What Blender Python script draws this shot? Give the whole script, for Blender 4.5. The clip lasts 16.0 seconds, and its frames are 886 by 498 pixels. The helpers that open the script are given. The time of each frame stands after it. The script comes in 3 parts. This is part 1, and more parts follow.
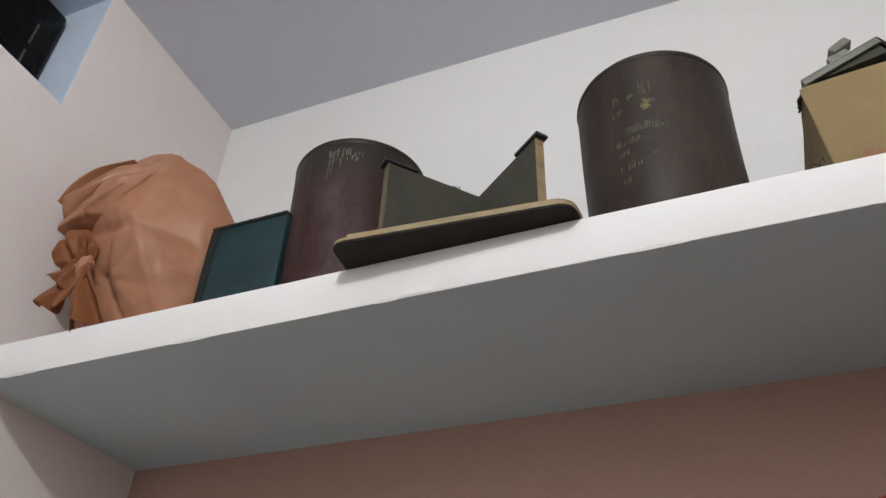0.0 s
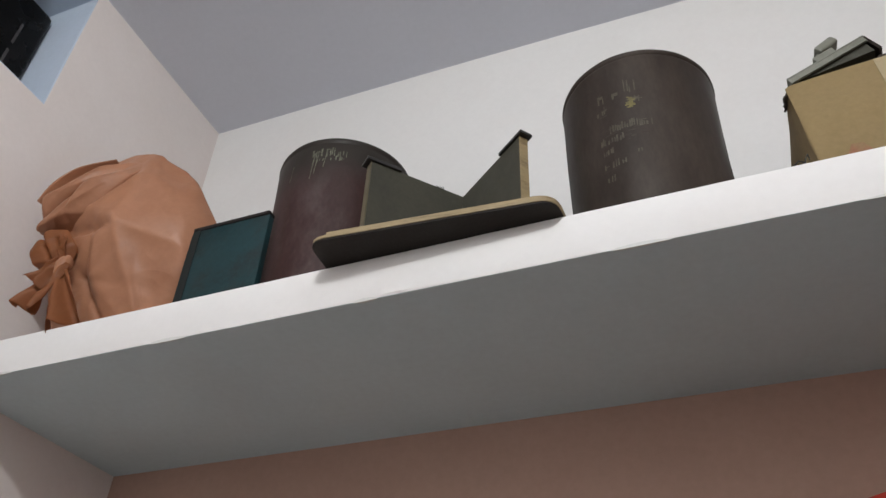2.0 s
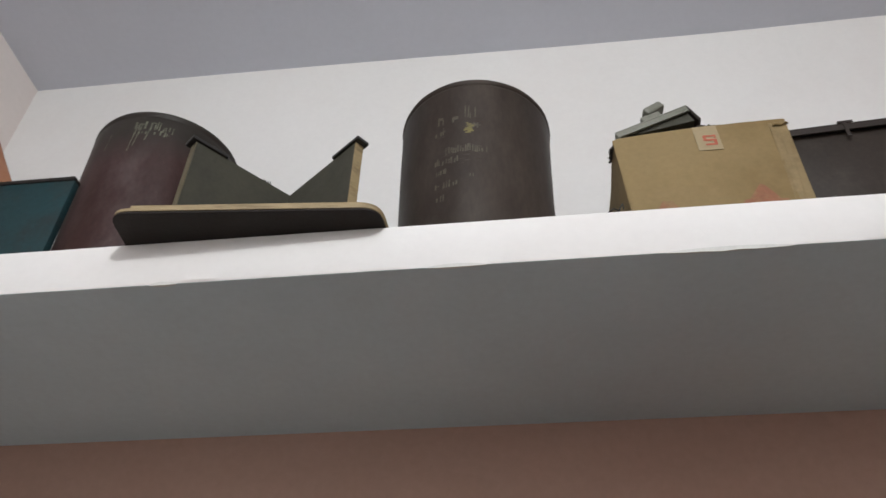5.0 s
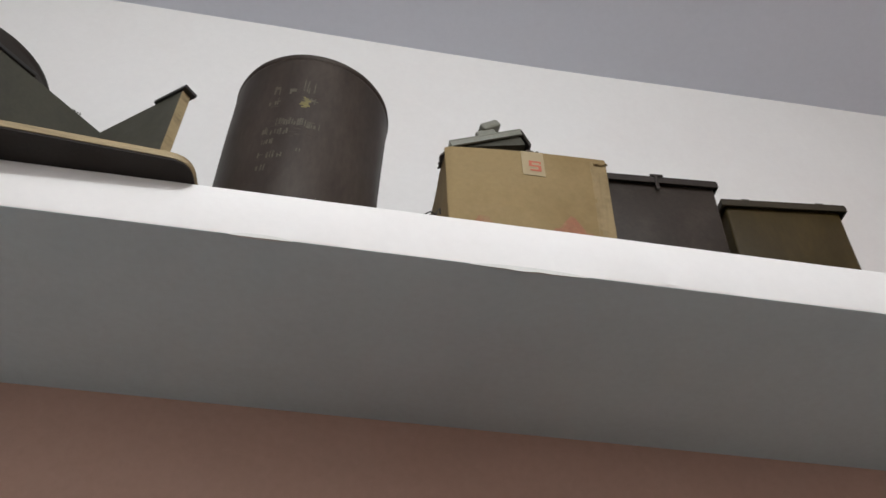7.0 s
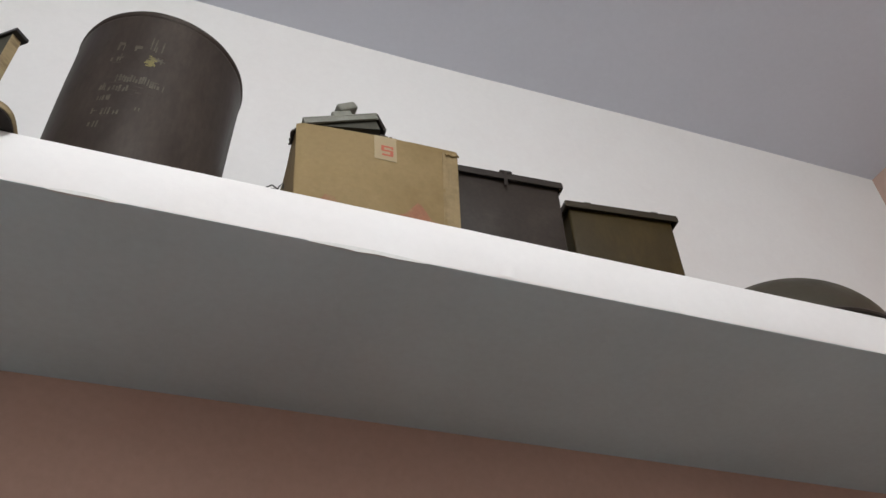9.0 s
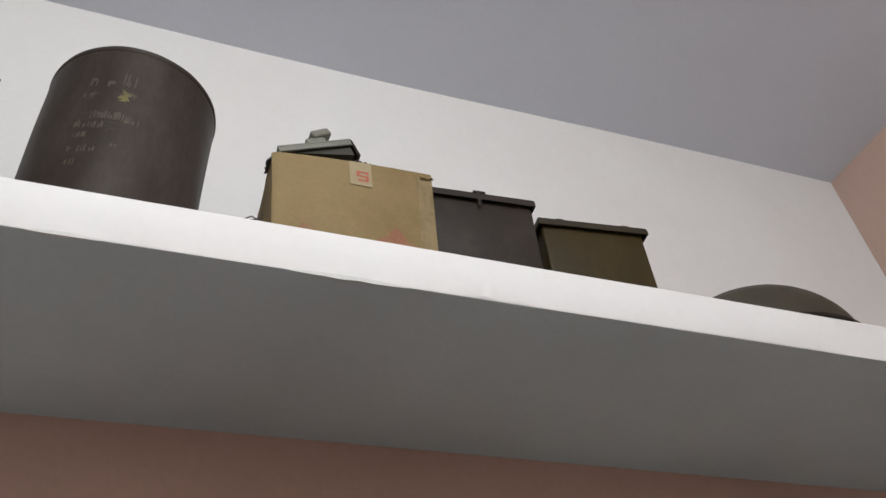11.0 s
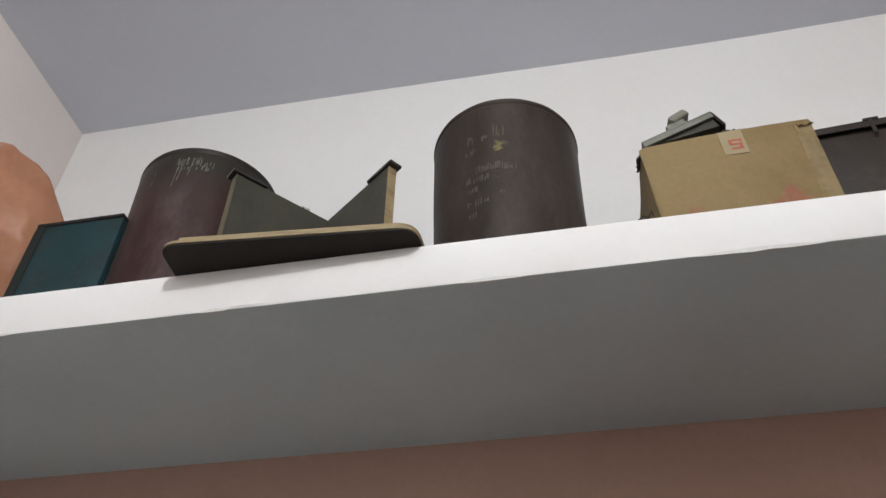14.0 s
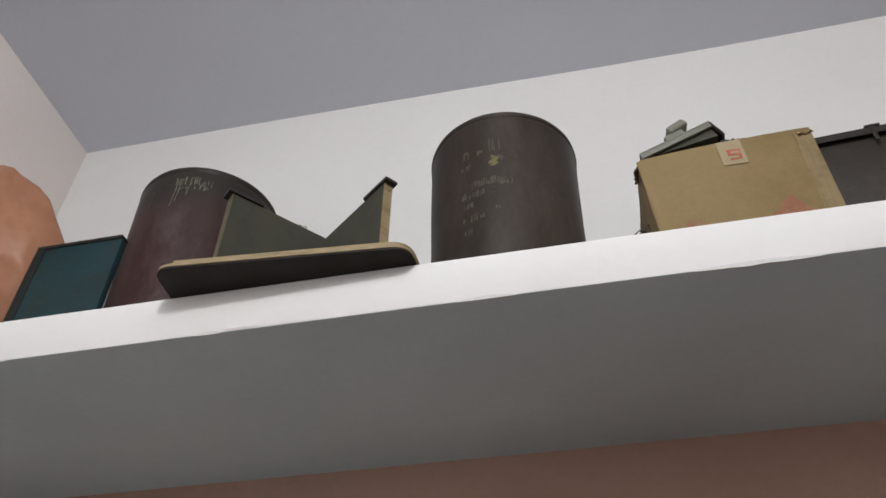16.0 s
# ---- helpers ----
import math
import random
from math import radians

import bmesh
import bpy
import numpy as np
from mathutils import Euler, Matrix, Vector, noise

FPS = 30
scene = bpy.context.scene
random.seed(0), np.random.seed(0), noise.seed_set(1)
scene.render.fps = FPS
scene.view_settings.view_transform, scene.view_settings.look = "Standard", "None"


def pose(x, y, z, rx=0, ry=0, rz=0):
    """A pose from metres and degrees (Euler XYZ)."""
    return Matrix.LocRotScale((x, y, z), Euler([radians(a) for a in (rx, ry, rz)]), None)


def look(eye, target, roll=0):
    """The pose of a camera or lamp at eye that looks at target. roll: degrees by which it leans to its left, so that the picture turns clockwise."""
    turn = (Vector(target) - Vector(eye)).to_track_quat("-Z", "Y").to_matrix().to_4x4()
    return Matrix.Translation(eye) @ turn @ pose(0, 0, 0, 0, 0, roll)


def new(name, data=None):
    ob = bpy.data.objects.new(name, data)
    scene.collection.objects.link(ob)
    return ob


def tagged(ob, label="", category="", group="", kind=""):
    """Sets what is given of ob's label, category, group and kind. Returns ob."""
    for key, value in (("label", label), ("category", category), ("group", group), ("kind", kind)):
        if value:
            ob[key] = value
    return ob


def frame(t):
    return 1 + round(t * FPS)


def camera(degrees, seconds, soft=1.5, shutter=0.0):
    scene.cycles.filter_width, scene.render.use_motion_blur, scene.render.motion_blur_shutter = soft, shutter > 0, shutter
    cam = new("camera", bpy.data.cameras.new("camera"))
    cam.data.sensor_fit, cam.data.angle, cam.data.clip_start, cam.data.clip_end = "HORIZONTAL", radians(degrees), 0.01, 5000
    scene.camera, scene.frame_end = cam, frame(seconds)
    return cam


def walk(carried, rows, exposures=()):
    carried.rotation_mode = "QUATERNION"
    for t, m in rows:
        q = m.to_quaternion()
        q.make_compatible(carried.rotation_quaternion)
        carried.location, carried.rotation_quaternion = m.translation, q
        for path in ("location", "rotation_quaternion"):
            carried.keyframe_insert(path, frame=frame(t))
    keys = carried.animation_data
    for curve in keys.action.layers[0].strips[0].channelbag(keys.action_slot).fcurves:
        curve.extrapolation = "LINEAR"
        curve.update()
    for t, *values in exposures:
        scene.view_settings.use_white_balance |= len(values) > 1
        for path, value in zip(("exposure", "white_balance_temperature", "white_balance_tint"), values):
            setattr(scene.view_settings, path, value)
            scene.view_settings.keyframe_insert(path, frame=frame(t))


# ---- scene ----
cam = camera(58.9, 16.0, soft=1.45, shutter=0.35)
PATH = [
    (0, (1.6442, -1.1008, 1.2791), (1.0091, 0.3558, 2.4936), 2.56),
    (0.5, (1.6407, -1.092, 1.2754), (1.0065, 0.355, 2.5018), 2.86),
    (1, (1.6439, -1.084, 1.276), (1.0124, 0.3593, 2.508), 2.85),
    (1.5, (1.6433, -1.0727, 1.2699), (1.0202, 0.3705, 2.5063), 2.62),
    (2, (1.6551, -1.0569, 1.274), (1.0385, 0.3857, 2.5145), 2.60),
    (2.5, (1.6704, -1.0377, 1.2821), (1.1265, 0.4289, 2.5284), 1.35),
    (3, (1.6849, -1.0231, 1.2877), (1.2713, 0.4779, 2.5431), 0.88),
    (3.2, (1.6844, -1.0204, 1.277), (1.3028, 0.4798, 2.5435), 1.27),
    (5.3, (1.6745, -0.9897, 1.2763), (1.5529, 0.5196, 2.5828), 0.91),
    (5.5, (1.6856, -0.9813, 1.2743), (1.6438, 0.5278, 2.5861), 0.35),
    (6, (1.6991, -0.9737, 1.2764), (1.782, 0.5324, 2.5897), 1.26),
    (6.5, (1.7032, -0.9729, 1.2778), (1.8543, 0.5295, 2.5892), 1.45),
    (7, (1.7188, -0.9706, 1.2773), (1.9278, 0.5288, 2.5842), 1.86),
    (7.5, (1.7354, -0.9685, 1.2737), (2.0407, 0.5135, 2.5815), 1.01),
    (8, (1.7543, -0.961, 1.2632), (2.1296, 0.5069, 2.5688), 0.83),
    (8.5, (1.7853, -0.9505, 1.267), (2.2542, 0.4936, 2.5688), -0.69),
    (9, (1.7794, -0.9606, 1.2635), (2.3008, 0.4659, 2.5646), -1.85),
    (9.2, (1.7792, -0.9662, 1.2554), (2.3164, 0.4494, 2.5621), -2.36),
    (10.25, (1.7609, -0.9784, 1.2596), (2.373, 0.4114, 2.5609), -4.95),
    (11.3, (1.7426, -0.9906, 1.2637), (2.2939, 0.4048, 2.5861), -7.48),
    (11.5, (1.7354, -0.9908, 1.2568), (2.1826, 0.4315, 2.5898), -6.72),
    (12, (1.7501, -1.002, 1.2446), (1.9467, 0.4677, 2.5868), -2.28),
    (12.5, (1.7281, -1.0172, 1.2493), (1.7207, 0.4672, 2.5896), -1.22),
    (13, (1.6971, -1.0221, 1.2427), (1.5186, 0.4478, 2.5872), 0.79),
    (13.5, (1.678, -1.0236, 1.238), (1.4216, 0.4388, 2.578), 1.17),
    (14, (1.6801, -1.028, 1.2423), (1.3873, 0.4309, 2.5788), 0.78),
    (14.5, (1.6835, -1.019, 1.2546), (1.3638, 0.4402, 2.5845), 0.39),
    (15, (1.6852, -1.0284, 1.2581), (1.3392, 0.4285, 2.5839), 0.47),
    (15.5, (1.6939, -1.0322, 1.2777), (1.3255, 0.4095, 2.6141), -0.60),
    (16, (1.7157, -1.0262, 1.2688), (1.3888, 0.4163, 2.615), 0.66),
]
walk(cam, [(t, look(eye, target, roll)) for t, eye, target, roll in PATH],
     exposures=[(0, -0.07), (3, -0.04), (6.5, 0.0), (9, 0.02), (13.5, 0.0), (15, -0.05), (16, -0.08)])


# ---- light ----
world = bpy.data.worlds.new("world")
scene.world = world
world.use_nodes = True
wn = world.node_tree
sky = wn.nodes.new("ShaderNodeTexSky")
sky.sky_type, sky.sun_disc = "NISHITA", False
sky.sun_elevation, sky.sun_rotation = radians(8), radians(40)
wn.links.new(sky.outputs[0], wn.nodes["Background"].inputs[0])
wn.nodes["Background"].inputs[1].default_value = 0.12

# the room's hanging bulb, above and behind the camera
BULB = (1.74, -2.10, 3.20)
lamp_data = bpy.data.lights.new("bulb_lamp", "POINT")
lamp_data.shadow_soft_size = 0.045
lamp_data.energy, lamp_data.color = 91.0, (0.975, 1.0, 0.985)
lamp = new("bulb_lamp", lamp_data)
lamp.location = BULB


# ---- materials ----
def mat(name, base, rough=0.6, metal=0.0, var=0.08, scale=14.0, fine=160.0, bump=0.12, dist=0.002, second=None, amount=0.0,
        patch=4.0, spread=0.12, stretch=(1, 1, 1), spec=0.5, sheen=0.0, over=None, crumple=0.0, film=0.0):
    """Painted, wooden or metal surface: two scales of colour variation, patches of a second colour, fine relief."""
    m = bpy.data.materials.new(name)
    m.use_nodes = True
    t = m.node_tree
    n, l = t.nodes, t.links
    p = n["Principled BSDF"]
    co = n.new("ShaderNodeTexCoord")
    mp = n.new("ShaderNodeMapping")
    mp.inputs["Scale"].default_value = stretch
    l.new(co.outputs["Object"], mp.inputs[0])

    def tex(sc, detail, rough_=0.6):
        x = n.new("ShaderNodeTexNoise")
        x.inputs["Scale"].default_value, x.inputs["Detail"].default_value, x.inputs["Roughness"].default_value = sc, detail, rough_
        l.new(mp.outputs[0], x.inputs["Vector"])
        return x

    big, small = tex(scale, 4), tex(fine, 3)
    add = n.new("ShaderNodeMath")
    add.operation = "ADD"
    l.new(big.outputs[0], add.inputs[0])
    l.new(small.outputs[0], add.inputs[1])
    rng = n.new("ShaderNodeMapRange")
    rng.inputs[1].default_value, rng.inputs[2].default_value = 0.6, 1.4
    rng.inputs[3].default_value, rng.inputs[4].default_value = 1 - var, 1 + var
    l.new(add.outputs[0], rng.inputs[0])
    mul = n.new("ShaderNodeVectorMath")
    mul.operation = "SCALE"
    l.new(rng.outputs[0], mul.inputs["Scale"])
    if second:
        pt = tex(patch, 5, 0.65)
        ramp = n.new("ShaderNodeMapRange")
        ramp.inputs[1].default_value, ramp.inputs[2].default_value = 1 - amount - spread, 1 - amount + spread
        l.new(pt.outputs[0], ramp.inputs[0])
        mix = n.new("ShaderNodeMix")
        mix.data_type = "RGBA"
        mix.inputs[6].default_value, mix.inputs[7].default_value = (*base, 1), (*second, 1)
        l.new(ramp.outputs[0], mix.inputs[0])
        l.new(mix.outputs[2], mul.inputs[0])
    else:
        mul.inputs[0].default_value = base
    l.new(mul.outputs[0], p.inputs["Base Color"])
    if over:
        # a second coat sprayed on above a ragged height
        sep = n.new("ShaderNodeSeparateXYZ")
        l.new(co.outputs["Object"], sep.inputs[0])
        rag = n.new("ShaderNodeMath")
        rag.operation = "MULTIPLY_ADD"
        rag.inputs[1].default_value = 0.12
        l.new(big.outputs[0], rag.inputs[0])
        l.new(sep.outputs[2], rag.inputs[2])
        zone = n.new("ShaderNodeMapRange")
        zone.inputs[1].default_value, zone.inputs[2].default_value = over[1] + 0.06, over[2] + 0.06
        l.new(rag.outputs[0], zone.inputs[0])
        coat = n.new("ShaderNodeMix")
        coat.data_type = "RGBA"
        l.new(zone.outputs[0], coat.inputs[0])
        l.new(mul.outputs[0], coat.inputs[6])
        coat.inputs[7].default_value = (*over[0], 1)
        l.new(coat.outputs[2], p.inputs["Base Color"])
    rr = n.new("ShaderNodeMapRange")
    rr.inputs[1].default_value, rr.inputs[2].default_value = 0.3, 0.7
    rr.inputs[3].default_value, rr.inputs[4].default_value = max(0.05, rough - 0.1), min(1, rough + 0.1)
    l.new(big.outputs[0], rr.inputs[0])
    l.new(rr.outputs[0], p.inputs["Roughness"])
    p.inputs["Metallic"].default_value = metal
    p.inputs["Specular IOR Level"].default_value = spec
    p.inputs["Sheen Weight"].default_value = sheen
    b = n.new("ShaderNodeBump")
    b.inputs["Strength"].default_value, b.inputs["Distance"].default_value = bump, dist
    l.new(add.outputs[0], b.inputs["Height"])
    l.new(b.outputs[0], p.inputs["Normal"])
    if crumple:
        # sharp creases between flat panels of thin film
        hold = None
        for sc, far in ((6.0, 0.05), (13.0, 0.018)):
            wave = tex(sc, 1, 0.3)
            mid = n.new("ShaderNodeMath")
            mid.operation = "SUBTRACT"
            mid.inputs[1].default_value = 0.5
            l.new(wave.outputs[0], mid.inputs[0])
            crest = n.new("ShaderNodeMath")
            crest.operation = "ABSOLUTE"
            l.new(mid.outputs[0], crest.inputs[0])
            fold = n.new("ShaderNodeBump")
            fold.invert = True
            fold.inputs["Strength"].default_value, fold.inputs["Distance"].default_value = crumple, far
            l.new(crest.outputs[0], fold.inputs["Height"])
            if hold:
                l.new(hold.outputs[0], fold.inputs["Normal"])
            hold = fold
        l.new(hold.outputs[0], b.inputs["Normal"])
    if film:
        # light that comes through a single thin layer
        thin = n.new("ShaderNodeBsdfTranslucent")
        l.new(mul.outputs[0], thin.inputs["Color"])
        blend = n.new("ShaderNodeMixShader")
        blend.inputs[0].default_value = film
        l.new(p.outputs[0], blend.inputs[1])
        l.new(thin.outputs[0], blend.inputs[2])
        l.new(blend.outputs[0], n["Material Output"].inputs[0])
    return m


M = dict(
    wall=mat("white_distemper", (0.79, 0.782, 0.772), 0.85, var=0.025, scale=2.5, fine=60, bump=0.15, second=(0.765, 0.742, 0.728), amount=0.42, patch=1.2, spec=0.2),
    wall_l=mat("pinkish_white_distemper", (0.80, 0.742, 0.72), 0.85, var=0.03, scale=2.5, fine=60, bump=0.15, second=(0.765, 0.70, 0.67), amount=0.44, patch=1.2, spec=0.2),
    peach=mat("peach_distemper", (0.475, 0.315, 0.255), 0.85, var=0.06, scale=3, fine=60, bump=0.15, second=(0.44, 0.288, 0.232), amount=0.45, patch=1.5, spec=0.2),
    pink=mat("pale_pink_distemper", (0.54, 0.385, 0.325), 0.85, var=0.05, scale=3, fine=60, bump=0.15, second=(0.50, 0.355, 0.30), amount=0.45, patch=1.5, spec=0.2),
    ceil=mat("ceiling_paint", (0.665, 0.685, 0.755), 0.9, var=0.03, scale=2, fine=50, bump=0.12, spec=0.15),
    # underside colour darkened and cooled to offset the warm bounce light
    soffit=mat("soffit_tone", (0.555, 0.645, 0.672), 0.9, var=0.05, scale=3, fine=60, bump=0.2, second=(0.525, 0.61, 0.638), amount=0.45, patch=2, spec=0.15),
    floor=mat("floor_tile", (0.26, 0.272, 0.272), 0.4, var=0.12, scale=5, fine=80),
    drum=mat("brown_drum_paint", (0.0315, 0.0232, 0.0182), 0.52, var=0.24, scale=9, fine=120, bump=0.12, second=(0.056, 0.044, 0.036), amount=0.44, patch=5, stretch=(1, 1, 0.35), spec=0.17),
    drum_red=mat("red_brown_drum_paint", (0.044, 0.021, 0.019), 0.47, var=0.26, scale=9, fine=110, bump=0.12, second=(0.074, 0.052, 0.052), amount=0.42, patch=9, stretch=(1, 1, 0.5), spec=0.17, over=((0.030, 0.025, 0.021), 0.36, 0.46)),
    scuff=mat("rubbed_brown_paint", (0.054, 0.043, 0.033), 0.6, var=0.4, scale=30, fine=160, second=(0.038, 0.028, 0.022), amount=0.5, patch=30, spec=0.17),
    mark_y=mat("yellow_stencil_paint", (0.145, 0.122, 0.034), 0.7, var=0.3, scale=60, fine=200, second=(0.06, 0.05, 0.03), amount=0.46, patch=45),
    mark_w=mat("faded_stencil_paint", (0.090, 0.078, 0.053), 0.75, var=0.5, scale=60, fine=240, second=(0.046, 0.036, 0.028), amount=0.52, patch=60),
    mark_g=mat("greenish_stencil_paint", (0.135, 0.140, 0.100), 0.75, var=0.5, scale=60, fine=200, second=(0.040, 0.036, 0.028), amount=0.42, patch=55),
    ply=mat("plywood_edge", (0.31, 0.235, 0.125), 0.65, var=0.18, scale=20, fine=120, stretch=(0.35, 1, 3), second=(0.15, 0.105, 0.052), amount=0.40, patch=16, bump=0.3),
    board=mat("dark_painted_board", (0.019, 0.0145, 0.012), 0.65, var=0.3, scale=16, fine=140, spec=0.25),
    fin=mat("grey_green_panel_paint", (0.058, 0.056, 0.042), 0.6, var=0.14, scale=10, fine=120, second=(0.044, 0.043, 0.034), amount=0.42, patch=8, spec=0.22),
    black=mat("black_metal", (0.018, 0.017, 0.016), 0.35, var=0.2),
    gloss=mat("glossy_black_plastic", (0.004, 0.0036, 0.0034), 0.3, var=0.2, bump=0.04, spec=0.1),
    # pale grey for the highlight streaks put on the black casing
    glint=mat("grey_highlight", (0.05, 0.047, 0.046), 0.4, var=0.3, scale=40),
    carton=mat("corrugated_cardboard", (0.262, 0.190, 0.094), 0.8, var=0.10, scale=5, fine=90, bump=0.15, second=(0.212, 0.148, 0.068), amount=0.46, patch=4, spec=0.2),
    flap=mat("torn_dark_flap", (0.051, 0.039, 0.03), 0.8, var=0.3, scale=30, fine=150),
    tape=mat("packing_tape", (0.248, 0.182, 0.092), 0.6, var=0.12, scale=20, fine=100, second=(0.165, 0.112, 0.052), amount=0.42, patch=13, spec=0.25),
    label=mat("cream_label_paper", (0.33, 0.26, 0.15), 0.6, var=0.07, scale=20, fine=120),
    red_ink=mat("red_print", (0.40, 0.105, 0.062), 0.75, var=0.15, scale=60, fine=200),
    red_faded=mat("faded_red_print", (0.27, 0.125, 0.075), 0.8, var=0.12, scale=50, fine=200, second=(0.255, 0.165, 0.09), amount=0.44, patch=30, spec=0.2),
    can=mat("dark_grey_can_paint", (0.033, 0.0255, 0.0205), 0.5, var=0.22, scale=12, fine=120, second=(0.050, 0.040, 0.033), amount=0.42, patch=7, spec=0.22),
    can_olive=mat("brown_olive_can_paint", (0.039, 0.0268, 0.0088), 0.5, var=0.2, scale=12, fine=120, second=(0.055, 0.037, 0.0115), amount=0.46, patch=8, stretch=(1, 1, 0.4), spec=0.25),
    olive_lid=mat("olive_lid_paint", (0.036, 0.028, 0.017), 0.5, var=0.22, scale=14, fine=120, spec=0.22),
    can_lid=mat("can_lid_paint", (0.030, 0.023, 0.019), 0.5, var=0.2, spec=0.22),
    lid=mat("grey_green_lid_paint", (0.185, 0.184, 0.150), 0.5, var=0.16, scale=20, fine=140, second=(0.125, 0.128, 0.096), amount=0.4, patch=20),
    helmet=mat("dull_olive_steel", (0.052, 0.044, 0.030), 0.5, var=0.14, scale=12, fine=140, spec=0.3),
    ply_old=mat("grimy_plywood_edge", (0.12, 0.102, 0.062), 0.7, var=0.2, scale=20, fine=120, stretch=(1, 1, 0.4), second=(0.08, 0.068, 0.045), amount=0.42, patch=14, bump=0.3),
    teal=mat("teal_case_paint", (0.012, 0.040, 0.046), 0.5, var=0.25, scale=10, fine=120, second=(0.023, 0.023, 0.021), amount=0.40, patch=7, spec=0.25),
    trunk_rim=mat("dark_case_rim", (0.018, 0.015, 0.014), 0.5, var=0.3, scale=30, spec=0.25),
    # teal darkened for the shadow between bag and case
    bag_shadow=mat("dark_teal_shadow", (0.015, 0.020, 0.020), 0.55, var=0.3, scale=25, spec=0.2),
    bag=mat("terracotta_plastic_bag", (0.395, 0.186, 0.106), 0.42, var=0.06, scale=8, fine=70, bump=0.12, dist=0.002, second=(0.325, 0.145, 0.080), amount=0.45, patch=5, spec=0.3, crumple=0.32),
    bag_thin=mat("terracotta_film", (0.37, 0.140, 0.058), 0.45, var=0.08, scale=12, fine=70, bump=0.12, dist=0.002, spec=0.3, crumple=0.4, film=0.45),
    bucket=mat("red_bucket_plastic", (0.27, 0.016, 0.008), 0.3, var=0.06),
    wood=mat("plain_shelf_wood", (0.28, 0.17, 0.09), 0.6, var=0.15, scale=8, fine=90, stretch=(0.3, 3, 3)),
    wire=mat("black_string", (0.02, 0.02, 0.018), 0.7),
    steel=mat("white_enamel", (0.75, 0.75, 0.73), 0.35, var=0.03),
    blue=mat("sky_blue_paint", (0.57, 0.65, 0.77), 0.7, var=0.05, scale=5, fine=60),
    chip=mat("bare_plaster", (0.66, 0.66, 0.64), 0.9, var=0.08, scale=40, fine=200),
)


# ---- builders ----
def part(name, bm, material, parent=None, label="", smooth=False):
    me = bpy.data.meshes.new(name)
    bmesh.ops.recalc_face_normals(bm, faces=bm.faces)
    bm.to_mesh(me)
    bm.free()
    me.materials.append(M[material])
    if smooth:
        me.shade_smooth()
    ob = new(name, me)
    ob.parent = parent
    return tagged(ob, label)


def thing(name, at, label, category, turn=0.0, group="", kind=""):
    e = new(name)
    e.empty_display_size = 0.05
    e.matrix_world = pose(*at, 0, 0, turn)
    return tagged(e, label, category, group, kind)


def block(x0, x1, y0, y1, z0, z1, bev=0.0, seg=2, bm=None):
    bm = bm or bmesh.new()
    vs = [bm.verts.new((x, y, z)) for z in (z0, z1) for y in (y0, y1) for x in (x0, x1)]
    fs = [bm.faces.new([vs[i] for i in q]) for q in ((0, 2, 3, 1), (4, 5, 7, 6), (0, 1, 5, 4), (2, 6, 7, 3), (0, 4, 6, 2), (1, 3, 7, 5))]
    if bev:
        es = list({e for f in fs for e in f.edges})
        bmesh.ops.bevel(bm, geom=es, offset=bev, segments=seg, affect="EDGES", profile=0.5)
    return bm


def prism(points, z0, z1, bev=0.0):
    """Upright block over a plan outline."""
    bm = bmesh.new()
    lo = [bm.verts.new((x, y, z0)) for x, y in points]
    hi = [bm.verts.new((x, y, z1)) for x, y in points]
    bm.faces.new(lo[::-1])
    bm.faces.new(hi)
    k = len(points)
    for i in range(k):
        bm.faces.new((lo[i], lo[(i + 1) % k], hi[(i + 1) % k], hi[i]))
    if bev:
        bmesh.ops.bevel(bm, geom=bm.edges[:], offset=bev, segments=2, affect="EDGES", profile=0.5)
    return bm


def lathe(profile, seg=72, wob=None):
    """Turned body from (radius, height) pairs, with an optional dent function of angle and height."""
    bm = bmesh.new()
    rings = []
    for r, z in profile:
        if r <= 1e-6:
            rings.append([bm.verts.new((0, 0, z))])
            continue
        ring = []
        for i in range(seg):
            a = 2 * math.pi * i / seg
            k = r + (wob(a, z) if wob else 0.0)
            ring.append(bm.verts.new((k * math.cos(a), k * math.sin(a), z)))
        rings.append(ring)
    for a, b in zip(rings, rings[1:]):
        for i in range(seg):
            j = (i + 1) % seg
            if len(a) == 1:
                bm.faces.new((a[0], b[j], b[i]))
            elif len(b) == 1:
                bm.faces.new((a[i], a[j], b[0]))
            else:
                bm.faces.new((a[i], a[j], b[j], b[i]))
    return bm


def tube(points, r, seg=6):
    """Thin rod or string along points."""
    bm = bmesh.new()
    pts = [Vector(p) for p in points]
    prev = None
    for i, p in enumerate(pts):
        d = (pts[min(i + 1, len(pts) - 1)] - pts[max(i - 1, 0)]).normalized()
        u = d.cross(Vector((0.3, 0.2, 1))).normalized()
        v = d.cross(u)
        ring = [bm.verts.new(p + r * (math.cos(a) * u + math.sin(a) * v)) for a in (2 * math.pi * k / seg for k in range(seg))]
        if prev:
            for k in range(seg):
                bm.faces.new((prev[k], prev[(k + 1) % seg], ring[(k + 1) % seg], ring[k]))
        else:
            bm.faces.new(ring[::-1])
        prev = ring
    bm.faces.new(prev)
    return bm


def sharp_smooth(ob, deg=35):
    ob.data.shade_smooth()
    ob.data.set_sharp_from_angle(angle=radians(deg))
    return ob


# ---- the room ----
XR, YB, YF, ZC = 4.175, 0.556, -2.90, 3.479      # right wall, back wall, wall behind, ceiling
ZB, ZT = 2.10, 2.20                             # the loft slab's underside and top
WALL = dict(category="wall", kind="structure")

